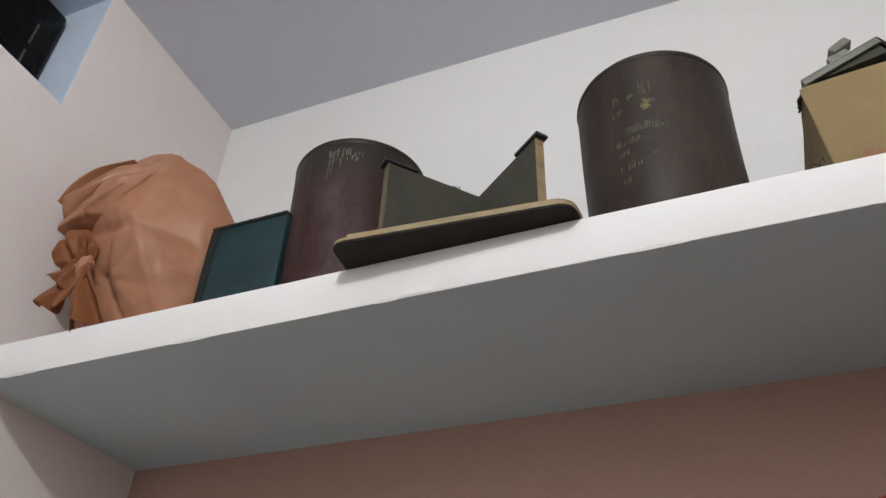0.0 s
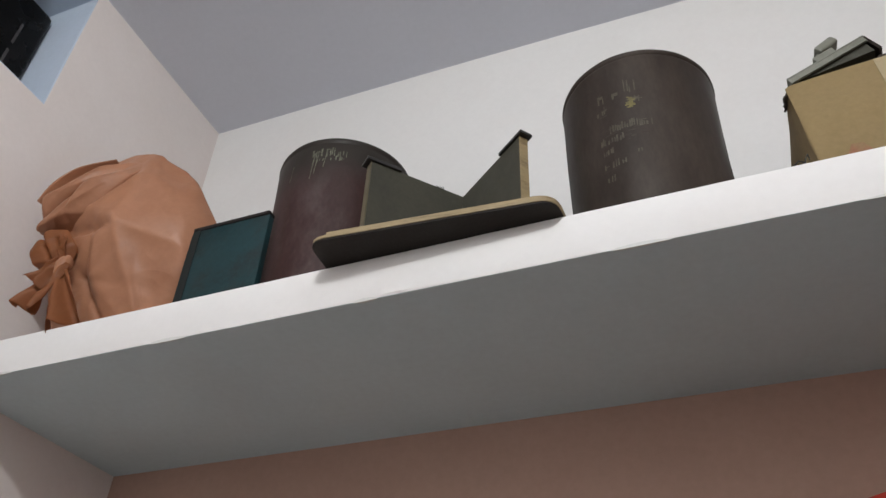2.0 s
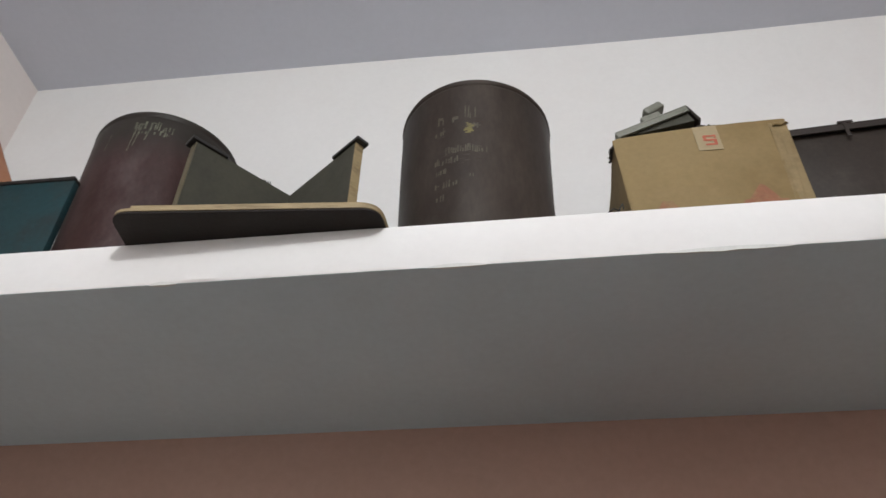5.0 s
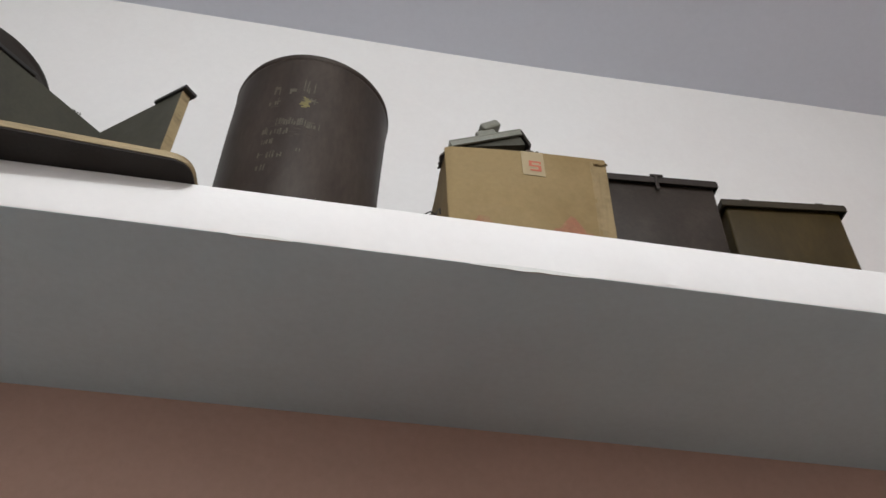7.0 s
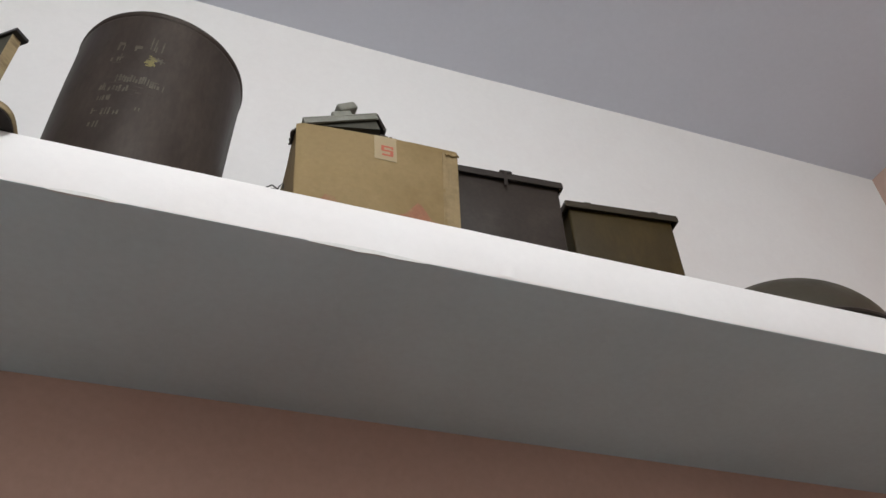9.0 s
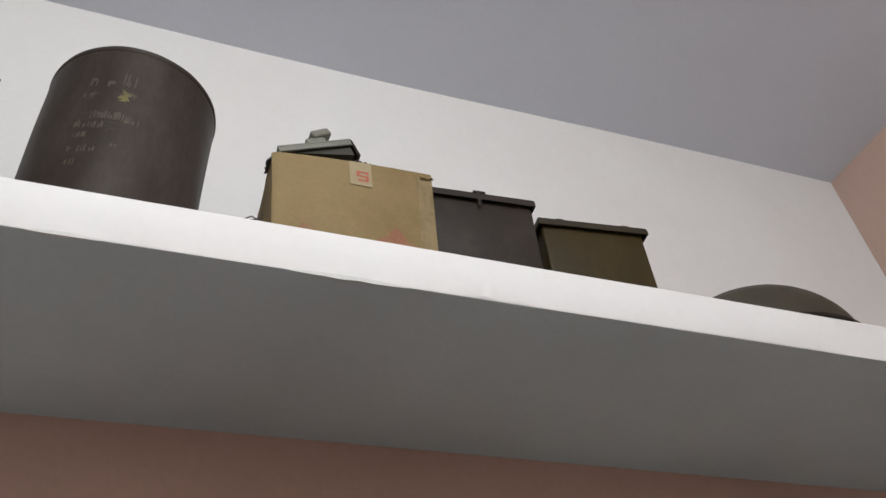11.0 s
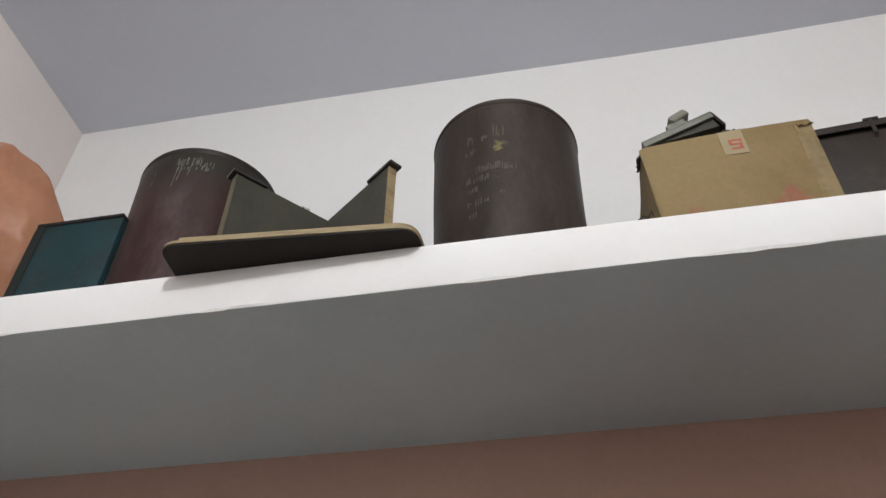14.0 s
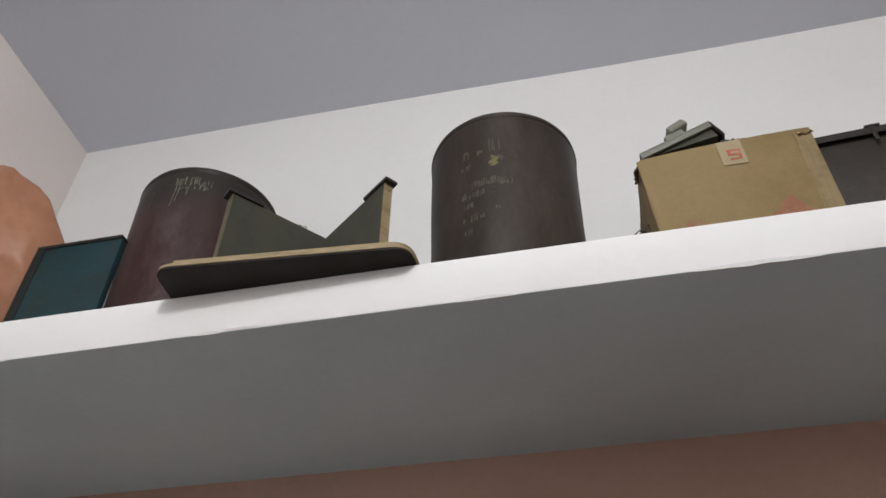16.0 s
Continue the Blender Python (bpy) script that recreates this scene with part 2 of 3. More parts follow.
tagged(part("floor", block(0, XR, YF, YB, -0.1, 0), "floor"), "pale grey tiled floor of the room", "floor", kind="structure")


def ceiling_mesh():
    """Plastered ceiling that sags a little towards the middle of the loft wall."""
    bm = bmesh.new()
    nx, ny = 110, 24
    grid = []
    for j in range(ny + 1):
        y = YF - 0.2 + (YB + 0.4 - YF) * j / ny
        row = []
        for i in range(nx + 1):
            x = -0.23 + (XR + 0.43) * i / nx
            sag = 0.020 * math.exp(-((x - 2.1) / 0.85) ** 2 - (min(0.0, y - YB) / 1.2) ** 2)
            sag += 0.0022 * noise.noise((x * 2.3, y * 2.0, 5.0)) + 0.0012 * noise.noise((x * 7.0, y * 6.0, 1.0))
            row.append(bm.verts.new((x, y, ZC - sag)))
        grid.append(row)
    for a, b in zip(grid, grid[1:]):
        for i in range(nx):
            bm.faces.new((a[i], a[i + 1], b[i + 1], b[i]))
    ext = bmesh.ops.extrude_face_region(bm, geom=bm.faces[:])
    for v in ext["geom"]:
        if isinstance(v, bmesh.types.BMVert):
            v.co.z = ZC + 0.12
    return bm


tagged(part("ceiling", ceiling_mesh(), "ceil"), "pale lavender-grey painted ceiling", "ceiling", kind="structure")
tagged(part("wall_back_upper", block(0, XR, YB, YB + 0.2, ZB + 0.05, ZC), "wall"), "white distempered wall above the loft shelf", **WALL)
tagged(part("wall_back_lower", block(0, XR, YB, YB + 0.2, 0, ZB + 0.05), "peach"), "peach distempered wall below the loft shelf", **WALL)
tagged(part("wall_right", block(XR, XR + 0.2, YF, YB + 0.2, 0, ZC), "pink"), "pale pink distempered side wall", **WALL)
tagged(part("wall_front", block(0, XR, YF - 0.2, YF, 0, ZC), "wall"), "plain white distempered wall opposite the loft shelf", **WALL)
# left wall round a high ventilator opening
VY0, VY1, VZ0, VZ1 = -0.72, -0.107, 2.935, 3.447
bm = block(-0.23, 0, YF - 0.2, YB + 0.2, 0, VZ0)
block(-0.23, 0, YF - 0.2, VY0, VZ0, ZC, bm=bm)
block(-0.23, 0, VY1, YB + 0.2, VZ0, ZC, bm=bm)
block(-0.23, 0, VY0, VY1, VZ1, ZC, bm=bm)
tagged(part("wall_left", bm, "wall_l"), "pinkish white distempered wall with a high ventilator opening", **WALL)

reveal = thing("ventilator_reveal", (0, 0, 0), "sky-blue painted lining of the ventilator opening", "trim", kind="structure")
part("jamb", block(-0.23, -0.002, VY1 - 0.004, VY1, VZ0 + 0.004, VZ1 - 0.004), "blue", reveal)
part("jamb", block(-0.23, -0.002, VY0, VY0 + 0.004, VZ0 + 0.004, VZ1 - 0.004), "blue", reveal)
part("sill", block(-0.23, -0.002, VY0, VY1, VZ0, VZ0 + 0.004), "blue", reveal)
part("head", block(-0.23, -0.002, VY0, VY1, VZ1 - 0.004, VZ1), "blue", reveal)


def loft_slab():
    """Concrete shelf with an unevenly plastered, slightly rounded front edge."""
    bm = bmesh.new()
    n = 260
    rows = []
    for i in range(n + 1):
        x = XR * i / n
        w = 0.0016 * noise.noise((x * 5.0, 0.3, 0)) + 0.0009 * noise.noise((x * 23.0, 4, 0))
        u = 0.0009 * noise.noise((x * 4.0, 9, 0)) + 0.001 * noise.noise((x * 19.0, 7, 0))
        prof = [(YB, ZB), (0.006, ZB + w), (0.0015 + w, ZB + 0.0015 + w), (u * 0.6, ZB + 0.006 + w), (u * 0.5, ZB + 0.05), (w * 0.6, ZT - 0.006 + u * 0.5),
                (0.002, ZT - 0.0015 + u * 0.4), (0.007, ZT), (YB, ZT)]
        rows.append([bm.verts.new((x, y, z)) for y, z in prof])
    for a, b in zip(rows, rows[1:]):
        for k in range(8):
            bm.faces.new((a[k], b[k], b[k + 1], a[k + 1]))
        bm.faces.new((a[8], b[8], b[0], a[0]))
    bm.faces.new(rows[0])
    bm.faces.new(rows[-1][::-1])
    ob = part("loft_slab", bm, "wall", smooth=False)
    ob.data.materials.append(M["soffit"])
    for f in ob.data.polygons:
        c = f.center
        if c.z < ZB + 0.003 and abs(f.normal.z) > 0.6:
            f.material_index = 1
    return tagged(sharp_smooth(ob, 30), "white plastered concrete loft shelf with underside toned grey", "shelf", kind="structure")


slab = loft_slab()


def edge_chip(x, length, depth):
    """A ragged sliver of bare plaster hanging from the slab's lower edge."""
    bm = bmesh.new()
    n = 14
    up, lo, back = [], [], []
    for i in range(n + 1):
        s = i / n
        d = depth * math.sin(math.pi * s) ** 0.6 * (0.75 + 0.5 * noise.noise((x * 9 + s * 6, 1, 2)))
        px = x + (s - 0.5) * length
        w = math.sin(math.pi * s) ** 0.7
        up.append(bm.verts.new((px, 0.001 - 0.0025 * w, ZB + 0.001 + 0.004 * w)))
        lo.append(bm.verts.new((px, 0.0015 - 0.002 * w, ZB - d)))
        back.append(bm.verts.new((px, 0.002 + 0.005 * w, ZB + 0.0005)))
    for i in range(n):
        bm.faces.new((up[i], up[i + 1], lo[i + 1], lo[i]))
        bm.faces.new((lo[i], lo[i + 1], back[i + 1], back[i]))
        bm.faces.new((back[i], back[i + 1], up[i + 1], up[i]))
    part("plaster_chip", bm, "chip", slab, "ragged bare plaster on the edge")


for cx, cl, cd in ((0.60, 0.09, 0.003), (1.56, 0.10, 0.002), (2.00, 0.20, 0.0042), (0.13, 0.10, 0.003), (1.05, 0.05, 0.002)):
    edge_chip(cx, cl, cd)


# holder and cord of the hanging bulb
fix = thing("pendant_lamp", (BULB[0], BULB[1], BULB[2]), "white pendant bulb holder hanging on a cord", "lamp")
sharp_smooth(part("holder", lathe([(0.0, 0.115), (0.012, 0.115), (0.019, 0.105), (0.020, 0.062), (0.017, 0.055), (0.0, 0.055)], 24), "steel", fix))
part("cord", tube([(0, 0, 0.113), (0.002, 0.001, 0.35), (0, 0, ZC - BULB[2] - 0.02)], 0.003), "steel", fix)
sharp_smooth(part("ceiling_rose", lathe([(0.0, ZC - BULB[2] - 0.028), (0.02, ZC - BULB[2] - 0.026), (0.036, ZC - BULB[2] - 0.012), (0.038, ZC - BULB[2]), (0.0, ZC - BULB[2])], 32), "steel", fix))

# black ventilator cover in the opening
vent = thing("ventilator_box", (-0.20, -0.361, VZ0 + 0.004), "glossy black plastic box set in the ventilator opening", "ventilator")
sharp_smooth(part("casing", block(-0.05, 0.05, -0.30, 0.243, 0, 0.452, 0.018, 4), "gloss", vent))
# two thin pale strips stand for highlights on the casing
for z0, z1 in ((0.235, 0.325), (0.145, 0.205)):
    part("highlight_strip", block(0.05, 0.053, 0.160, 0.168, z0, z1, 0.0012), "glint", vent, "painted highlight streak")


# ---- drums ----
def arc_patch(bm, r, a0, a1, z0, z1, n=4, skew=0.0, taper=0.0):
    """A thin mark that follows a drum's curve."""
    lo, hi = [], []
    for i in range(n + 1):
        s = i / n
        a = a0 + (a1 - a0) * s
        rr = r(a, z0), r(a + skew, z1)
        lo.append(bm.verts.new((rr[0] * math.cos(a), rr[0] * math.sin(a), z0)))
        hi.append(bm.verts.new((rr[1] * math.cos(a + skew), rr[1] * math.sin(a + skew), z1)))
    for i in range(n):
        bm.faces.new((lo[i], lo[i + 1], hi[i + 1], hi[i]))


def strokes(radius, rng, rows):
    """Rows of worn vertical strokes: (first angle, last angle, height, stroke height, count)."""
    bm = bmesh.new()
    for a0, a1, z, h, k in rows:
        for i in range(k):
            if rng.random() < 0.12:
                continue
            a = a0 + (a1 - a0) * (i + 0.5 * rng.random()) / max(1, k - 1)
            w = radians(0.7 + 0.8 * rng.random())
            hh = h * (0.4 + 0.5 * rng.random())
            zz = z + h * 0.2 * (rng.random() - 0.5)
            arc_patch(bm, radius, a, a + w, zz, zz + hh, 2, radians(0.6) * (rng.random() - 0.3))
            if rng.random() < 0.25:
                arc_patch(bm, radius, a, a + w * 3.2, zz + hh * (0.9 if rng.random() < 0.5 else 0.45), zz + hh * (1.0 if rng.random() < 0.5 else 0.58), 3)
    return bm


def lean(d, k):
    """Skews a knocked-about drum and its marks sideways by k for each metre of height."""
    for o in d.children:
        for v in o.data.vertices:
            v.co.x += k * v.co.z


def drum(at, r0, r1, h, paint, label, dents, band=None):
    d = thing("metal_drum", at, label, "drum", group="metal drums on the shelf")
    grow = lambda z: r0 + (r1 - r0) * z / h
    wob = lambda a, z: sum(k * math.exp(-((math.remainder(a - a0, 2 * math.pi)) / wa) ** 2 - ((z - z0) / wz) ** 2) for a0, z0, wa, wz, k in dents) \
        + 0.0006 * noise.noise((3 * math.cos(a), 3 * math.sin(a), z * 9))
    top = h - (band or 0.0)
    prof = [(0.0, 0.012), (r0 - 0.012, 0.012), (r0 - 0.006, 0.0), (r0, 0.0), (r0 + 0.002, 0.006), (grow(0.016), 0.016)]
    prof += [(grow(z), z) for z in np.linspace(0.03, top - (0 if band else 0.022), 16)]
    if not band:
        prof += [(grow(h), h - 0.016), (grow(h) - 0.0012, h - 0.0135), (grow(h) + 0.001, h - 0.011), (grow(h) + 0.0018, h - 0.005), (grow(h) + 0.0008, h), (grow(h) - 0.006, h),
                 (grow(h) - 0.009, h - 0.010), (0.0, h - 0.010)]
    sharp_smooth(part("body", lathe(prof, 96, wob), paint, d), 40)
    if band:
        prof = [(grow(top) + 0.0001, top), (grow(h - 0.02) + 0.0006, h - 0.02), (grow(h) - 0.0008, h - 0.0135), (grow(h) + 0.0012, h - 0.010), (grow(h) + 0.0018, h - 0.005), (grow(h) + 0.0008, h), (grow(h) - 0.006, h),
                (grow(h) - 0.009, h - 0.010), (0.0, h - 0.010)]
        sharp_smooth(part("collar", lathe(prof, 96, wob), paint, d, "dark painted upper collar"), 40)
    return d, (lambda a, z: grow(z) + wob(a, z) + 0.0005)


rng = random.Random(5)
S = -math.pi / 2
drum_r, rad = drum((1.577, 0.208, ZT), 0.164, 0.1675, 0.446, "drum", "dark brown painted metal drum with faded stencilled marks",
                      [(S + 0.25, 0.22, 0.25, 0.07, -0.0035), (S + 1.45, 0.27, 0.2, 0.12, -0.004), (S - 1.2, 0.12, 0.3, 0.1, -0.003)])
rad_r = rad
part("stencil_text", strokes(rad_r, rng, [(S - 0.43, S - 0.31, 0.318, 0.028, 3), (S - 0.22, S - 0.18, 0.318, 0.022, 2), (S - 0.06, S + 0.06, 0.325, 0.04, 5), (S + 0.03, S + 0.08, 0.292, 0.03, 3), (S - 0.44, S - 0.34, 0.286, 0.024, 3), (S - 0.30, S + 0.20, 0.226, 0.025, 18), (S - 0.45, S - 0.16, 0.199, 0.023, 9), (S - 0.42, S - 0.30, 0.172, 0.021, 5), (S - 0.42, S - 0.16, 0.136, 0.022, 7), (S - 0.40, S - 0.28, 0.102, 0.022, 4),
                                    (S + 0.0, S + 0.03, 0.155, 0.012, 2)]), "mark_w", drum_r, "worn whitish stencil strokes")["kind"] = "stuff"
bm = bmesh.new()
for k in range(9):
    z = 0.279 + 0.0035 * k
    a0 = S - 0.080 + 0.055 * rng.random() + 0.003 * k
    arc_patch(bm, lambda a, q: rad_r(a, q) + 0.0002, a0, S + 0.010 + 0.065 * rng.random() - (0.02 if k > 6 else 0), z, z + 0.0034, 4, radians(rng.uniform(-0.6, 0.6)))
part("paint_blot", bm, "mark_y", drum_r, "yellow paint blot")

bm = bmesh.new()
rub = random.Random(31)
for k in range(26):
    z = rub.choice((0.325, 0.29, 0.232, 0.228, 0.205, 0.14)) + rub.uniform(-0.014, 0.020)
    a0 = S - 0.52 + 0.62 * rub.random()
    arc_patch(bm, lambda a, q: rad_r(a, q) - 0.0002, a0, a0 + rub.uniform(0.04, 0.20), z, z + rub.uniform(0.0015, 0.005), 5, rub.uniform(-0.02, 0.02))
part("scuff", bm, "scuff", drum_r, "pale rubbed streaks")["kind"] = "stuff"
lean(drum_r, 0.006)

drum_l, rad = drum((0.79, 0.279, ZT), 0.168, 0.176, 0.516, "drum_red", "reddish brown metal drum with dark collar and drips",
                      [(S + 0.5, 0.3, 0.3, 0.08, -0.004), (S - 0.9, 0.2, 0.3, 0.12, -0.003)], band=0.09)
rad_l = rad
part("stencil_text", strokes(rad_l, rng, [(S + 0.02, S + 0.5, 0.455, 0.035, 13), (S + 0.02, S + 0.45, 0.44, 0.02, 9)]), "mark_g", drum_l, "greenish worn stencil strokes")["kind"] = "stuff"
bm = bmesh.new()
for a, z0, z1 in ((-0.34, 0.40, 0.45), (0.02, 0.385, 0.47), (0.07, 0.40, 0.46), (0.2, 0.42, 0.47)):
    arc_patch(bm, rad_l, S + a, S + a + 0.014, z0, z1, 1, 0.03)
part("drip", bm, "mark_g", drum_l, "pale paint drips")["kind"] = "stuff"


# ---- wooden V stand ----
stand = thing("wooden_stand", (0, 0, ZT), "dark painted wooden stand with plywood edges and V-shaped panels", "stand")


def rounded(pts, which, r, n=6):
    """Plan outline with the named corner rounded off."""
    out = []
    for i, p in enumerate(pts):
        if i not in which:
            out.append(p)
            continue
        p, a, b = Vector(p), Vector(pts[i - 1]), Vector(pts[(i + 1) % len(pts)])
        s, e = p + (a - p).normalized() * r, p + (b - p).normalized() * r
        for k in range(n + 1):
            t = k / n
            out.append(tuple((1 - t) ** 2 * s + 2 * t * (1 - t) * p + t * t * e))
    return out


outline = [(0.956, -0.082), (1.432, -0.044), (1.440, 0.20), (0.945, 0.20)]
plan = rounded(outline, (0, 1), 0.034)
part("base_board", prism(plan, 0.0, 0.004, 0.0006), "board", stand, "dark painted underside")
plan = rounded([(0.957, -0.0835), (1.433, -0.0455), (1.439, 0.199), (0.946, 0.199)], (0, 1), 0.035)
part("plywood_layer", prism(plan, 0.004, 0.0105, 0.0008), "ply", stand, "bare plywood lower layer")
plan = rounded([(0.994, -0.0790), (1.432, -0.0440), (1.442, 0.222), (0.982, 0.222)], (1,), 0.039)
part("plywood_layer", prism(plan, 0.0105, 0.0185, 0.0008), "ply", stand, "bare plywood upper layer, stepped at one end")


def fin(p, q, thick, h, side, edge):
    """Upright panel from its front end p to its back end q."""
    p, q = Vector(p), Vector(q)
    d = (q - p).normalized()
    nrm = Vector((-d.y, d.x)) * thick * side
    core = prism([tuple(p + d * 0.001), tuple(q), tuple(q + nrm), tuple(p + nrm + d * 0.001)], 0.0185, h, 0.0006)
    f = part("side_panel", core, "fin", stand, "grey-green painted plywood panel")
    e = 0.0022
    part("panel_edge", prism([tuple(p - d * e), tuple(p), tuple(p + nrm), tuple(p + nrm - d * e)], 0.0185, h), edge, f, "bare plywood end grain")
    c0, c1 = p - d * 0.013 - nrm * 0.25, p + d * 0.070 - nrm * 0.25
    part("end_cap", prism([tuple(c0), tuple(c1), tuple(c1 + nrm * 1.5), tuple(c0 + nrm * 1.5)], h, h + 0.008, 0.0008), "black", f, "black metal cap")
    return f


fl = fin((1.022, 0.010), (1.170, 0.184), 0.022, 0.281, 1, "ply_old")
fin((1.345, 0.044), (1.158, 0.190), 0.020, 0.279, -1, "ply")
bm = bmesh.new()
for k in range(3):
    p = Vector((1.127 + 0.004 * k, 0.134 + 0.004 * k, 0.281))
    q = p + Vector((rng.uniform(-0.004, 0.004), rng.uniform(-0.004, 0.004), rng.uniform(0.003, 0.008)))
    v = [bm.verts.new(p), bm.verts.new(p + Vector((0.004, 0, 0))), bm.verts.new(p + Vector((0, 0.004, 0))), bm.verts.new(q)]
    for t in ((0, 1, 3), (1, 2, 3), (2, 0, 3), (0, 2, 1)):
        bm.faces.new([v[i] for i in t])
part("splinter", bm, "fin", fl)


# ---- carton ----
carton = thing("cardboard_carton", (0, 0, ZT), "worn brown cardboard carton with faded red printing", "box")
CX0, CX1, CY0, CY1 = 1.862, 2.196, 0.075, 0.345
bm = bmesh.new()
nx, nz = 42, 14
grid = []
for j in range(nz + 1):
    row = []
    for i in range(nx + 1):
        s, t = i / nx, j / nz
        h = 0.265 + 0.022 * s + 0.005 * math.sin(math.pi * s)
        bulge = -0.006 * math.sin(math.pi * s) * math.sin(math.pi * min(1, t * 1.1)) + 0.0012 * noise.noise((s * 7, t * 5, 3))
        row.append(bm.verts.new((CX0 + (CX1 - CX0) * s + 0.018 * (1 - t) * (1 - s), CY0 + bulge + 0.003 + 0.005 * max(0.0, 1 - s / 0.03), h * t)))
    grid.append(row)
for j in range(nz):
    for i in range(nx):
        bm.faces.new((grid[j][i], grid[j][i + 1], grid[j + 1][i + 1], grid[j + 1][i]))
ext = bmesh.ops.extrude_face_region(bm, geom=bm.faces[:])
bmesh.ops.translate(bm, verts=[v for v in ext["geom"] if isinstance(v, bmesh.types.BMVert)], vec=(0, 0.004, 0))
sharp_smooth(part("front_side", bm, "carton", carton), 40)
part("end_side", block(CX1 - 0.004, CX1, CY0 + 0.006, CY1, 0, 0.280), "carton", carton)
part("back_side", block(CX0 + 0.004, CX1 - 0.004, CY1 - 0.004, CY1, 0, 0.270), "carton", carton)
part("bottom", block(CX0 + 0.004, CX1 - 0.004, CY0 + 0.008, CY1 - 0.004, 0, 0.004), "carton", carton)


def sheet(corners, n=8, amp=0.004, seed=0.0, thick=0.003):
    """A buckled sheet between four corners."""
    bm = bmesh.new()
    a, b, c, d = (Vector(p) for p in corners)
    nor = (b - a).cross(d - a).normalized()
    rows = []
    for j in range(n + 1):
        row = []
        for i in range(n + 1):
            s, t = i / n, j / n
            p = (a * (1 - s) + b * s) * (1 - t) + (d * (1 - s) + c * s) * t
            k = amp * noise.noise((s * 3 + seed, t * 3, seed)) + amp * 0.4 * noise.noise((s * 9 + seed, t * 9, seed))
            row.append(bm.verts.new(p + nor * k))
        rows.append(row)
    for j in range(n):
        for i in range(n):
            bm.faces.new((rows[j][i], rows[j][i + 1], rows[j + 1][i + 1], rows[j + 1][i]))
    ext = bmesh.ops.extrude_face_region(bm, geom=bm.faces[:])
    bmesh.ops.translate(bm, verts=[v for v in ext["geom"] if isinstance(v, bmesh.types.BMVert)], vec=nor * thick)
    return bm


part("end_side", sheet([(CX0 + 0.017, CY0 + 0.013, 0.0), (CX0 + 0.004, CY1, 0.0), (CX0 + 0.002, CY1, 0.262), (CX0 + 0.0005, CY0 + 0.013, 0.262)], 8, 0.002, 4.0, 0.004), "carton", carton)
# top flaps, the left one torn and turned up
part("top_flap", sheet([(CX0 + 0.016, CY0 + 0.010, 0.268), (CX1 - 0.002, CY0 + 0.008, 0.289), (CX1 - 0.004, 0.21, 0.283), (CX0 + 0.004, 0.21, 0.268)], 10, 0.003, 2.0), "carton", carton)
part("top_flap", sheet([(CX0 + 0.004, 0.212, 0.268), (CX1 - 0.004, 0.212, 0.281), (CX1 - 0.002, CY1, 0.276), (CX0 + 0.002, CY1, 0.268)], 8, 0.003, 5.0), "carton", carton)
part("torn_flap", sheet([(CX0 + 0.010, CY0 + 0.008, 0.268), (CX0 - 0.008, CY0 + 0.012, 0.246), (CX0 - 0.007, CY0 + 0.055, 0.252), (CX0 + 0.004, CY0 + 0.065, 0.272)], 8, 0.007, 8.0), "flap", carton,
     "dark torn flap edge")
part("corner_fold", sheet([(CX1 - 0.034, CY0 + 0.0008, 0.0), (CX1 + 0.0005, CY0 + 0.0010, 0.0), (CX1 + 0.0005, CY0 + 0.0010, 0.277), (CX1 - 0.032, CY0 + 0.0008, 0.275)], 10, 0.0012, 3.0, -0.002), "tape", carton,
     "pale folded corner strip")
part("crumpled_corner", sheet([(CX1 - 0.026, CY0 - 0.001, 0.262), (CX1 + 0.003, CY0 - 0.001, 0.266), (CX1 + 0.002, CY0 + 0.012, 0.288), (CX1 - 0.028, CY0 + 0.010, 0.285)], 6, 0.006, 6.0), "carton", carton)


def front_y(x, z):
    s, t = (x - CX0) / (CX1 - CX0), z / 0.27
    return CY0 + 0.003 - 0.006 * math.sin(math.pi * s) * math.sin(math.pi * min(1, max(0, t) * 1.1))


def print_patch(pts, off=0.0022):
    """Flat printed shape laid on the carton's front."""
    bm = bmesh.new()
    bm.faces.new([bm.verts.new((x, front_y(x, z) - off, z)) for x, z in pts])
    return bm


lab = part("paper_label", sheet([(2.020, 0.0738, 0.209), (2.066, 0.0738, 0.209), (2.064, 0.0766, 0.281), (2.018, 0.0766, 0.279)], 6, 0.0004, 1.0, 0.0006), "label", carton, "cream paper label with red marks")
for x0, x1, z0, z1 in ((2.033, 2.058, 0.2465, 0.2515), (2.033, 2.039, 0.2395, 0.2465), (2.033, 2.058, 0.2345, 0.2395), (2.052, 2.058, 0.2265, 0.2345), (2.035, 2.058, 0.2215, 0.2265), (2.054, 2.058, 0.2425, 0.2465)):
    bm = bmesh.new()
    bm.faces.new([bm.verts.new((x, 0.0722 + (z - 0.208) * 0.040, z)) for x, z in ((x0, z0), (x1, z0), (x1, z1), (x0, z1))])
    part("label_mark", bm, "red_ink", lab)
part("red_diamond", print_patch([(2.066, 0.050), (2.106, 0.020), (2.150, 0.052), (2.116, 0.104), (2.108, 0.108)]), "red_faded", carton, "faded red diamond print")
part("red_band", print_patch([(2.060, 0.045), (2.150, 0.040), (2.150, 0.070), (2.075, 0.072)], 0.0018), "red_faded", carton)
part("red_triangle", print_patch([(1.915, 0.052), (1.965, 0.050), (1.948, 0.080), (1.930, 0.082)], 0.0018), "red_faded", carton)

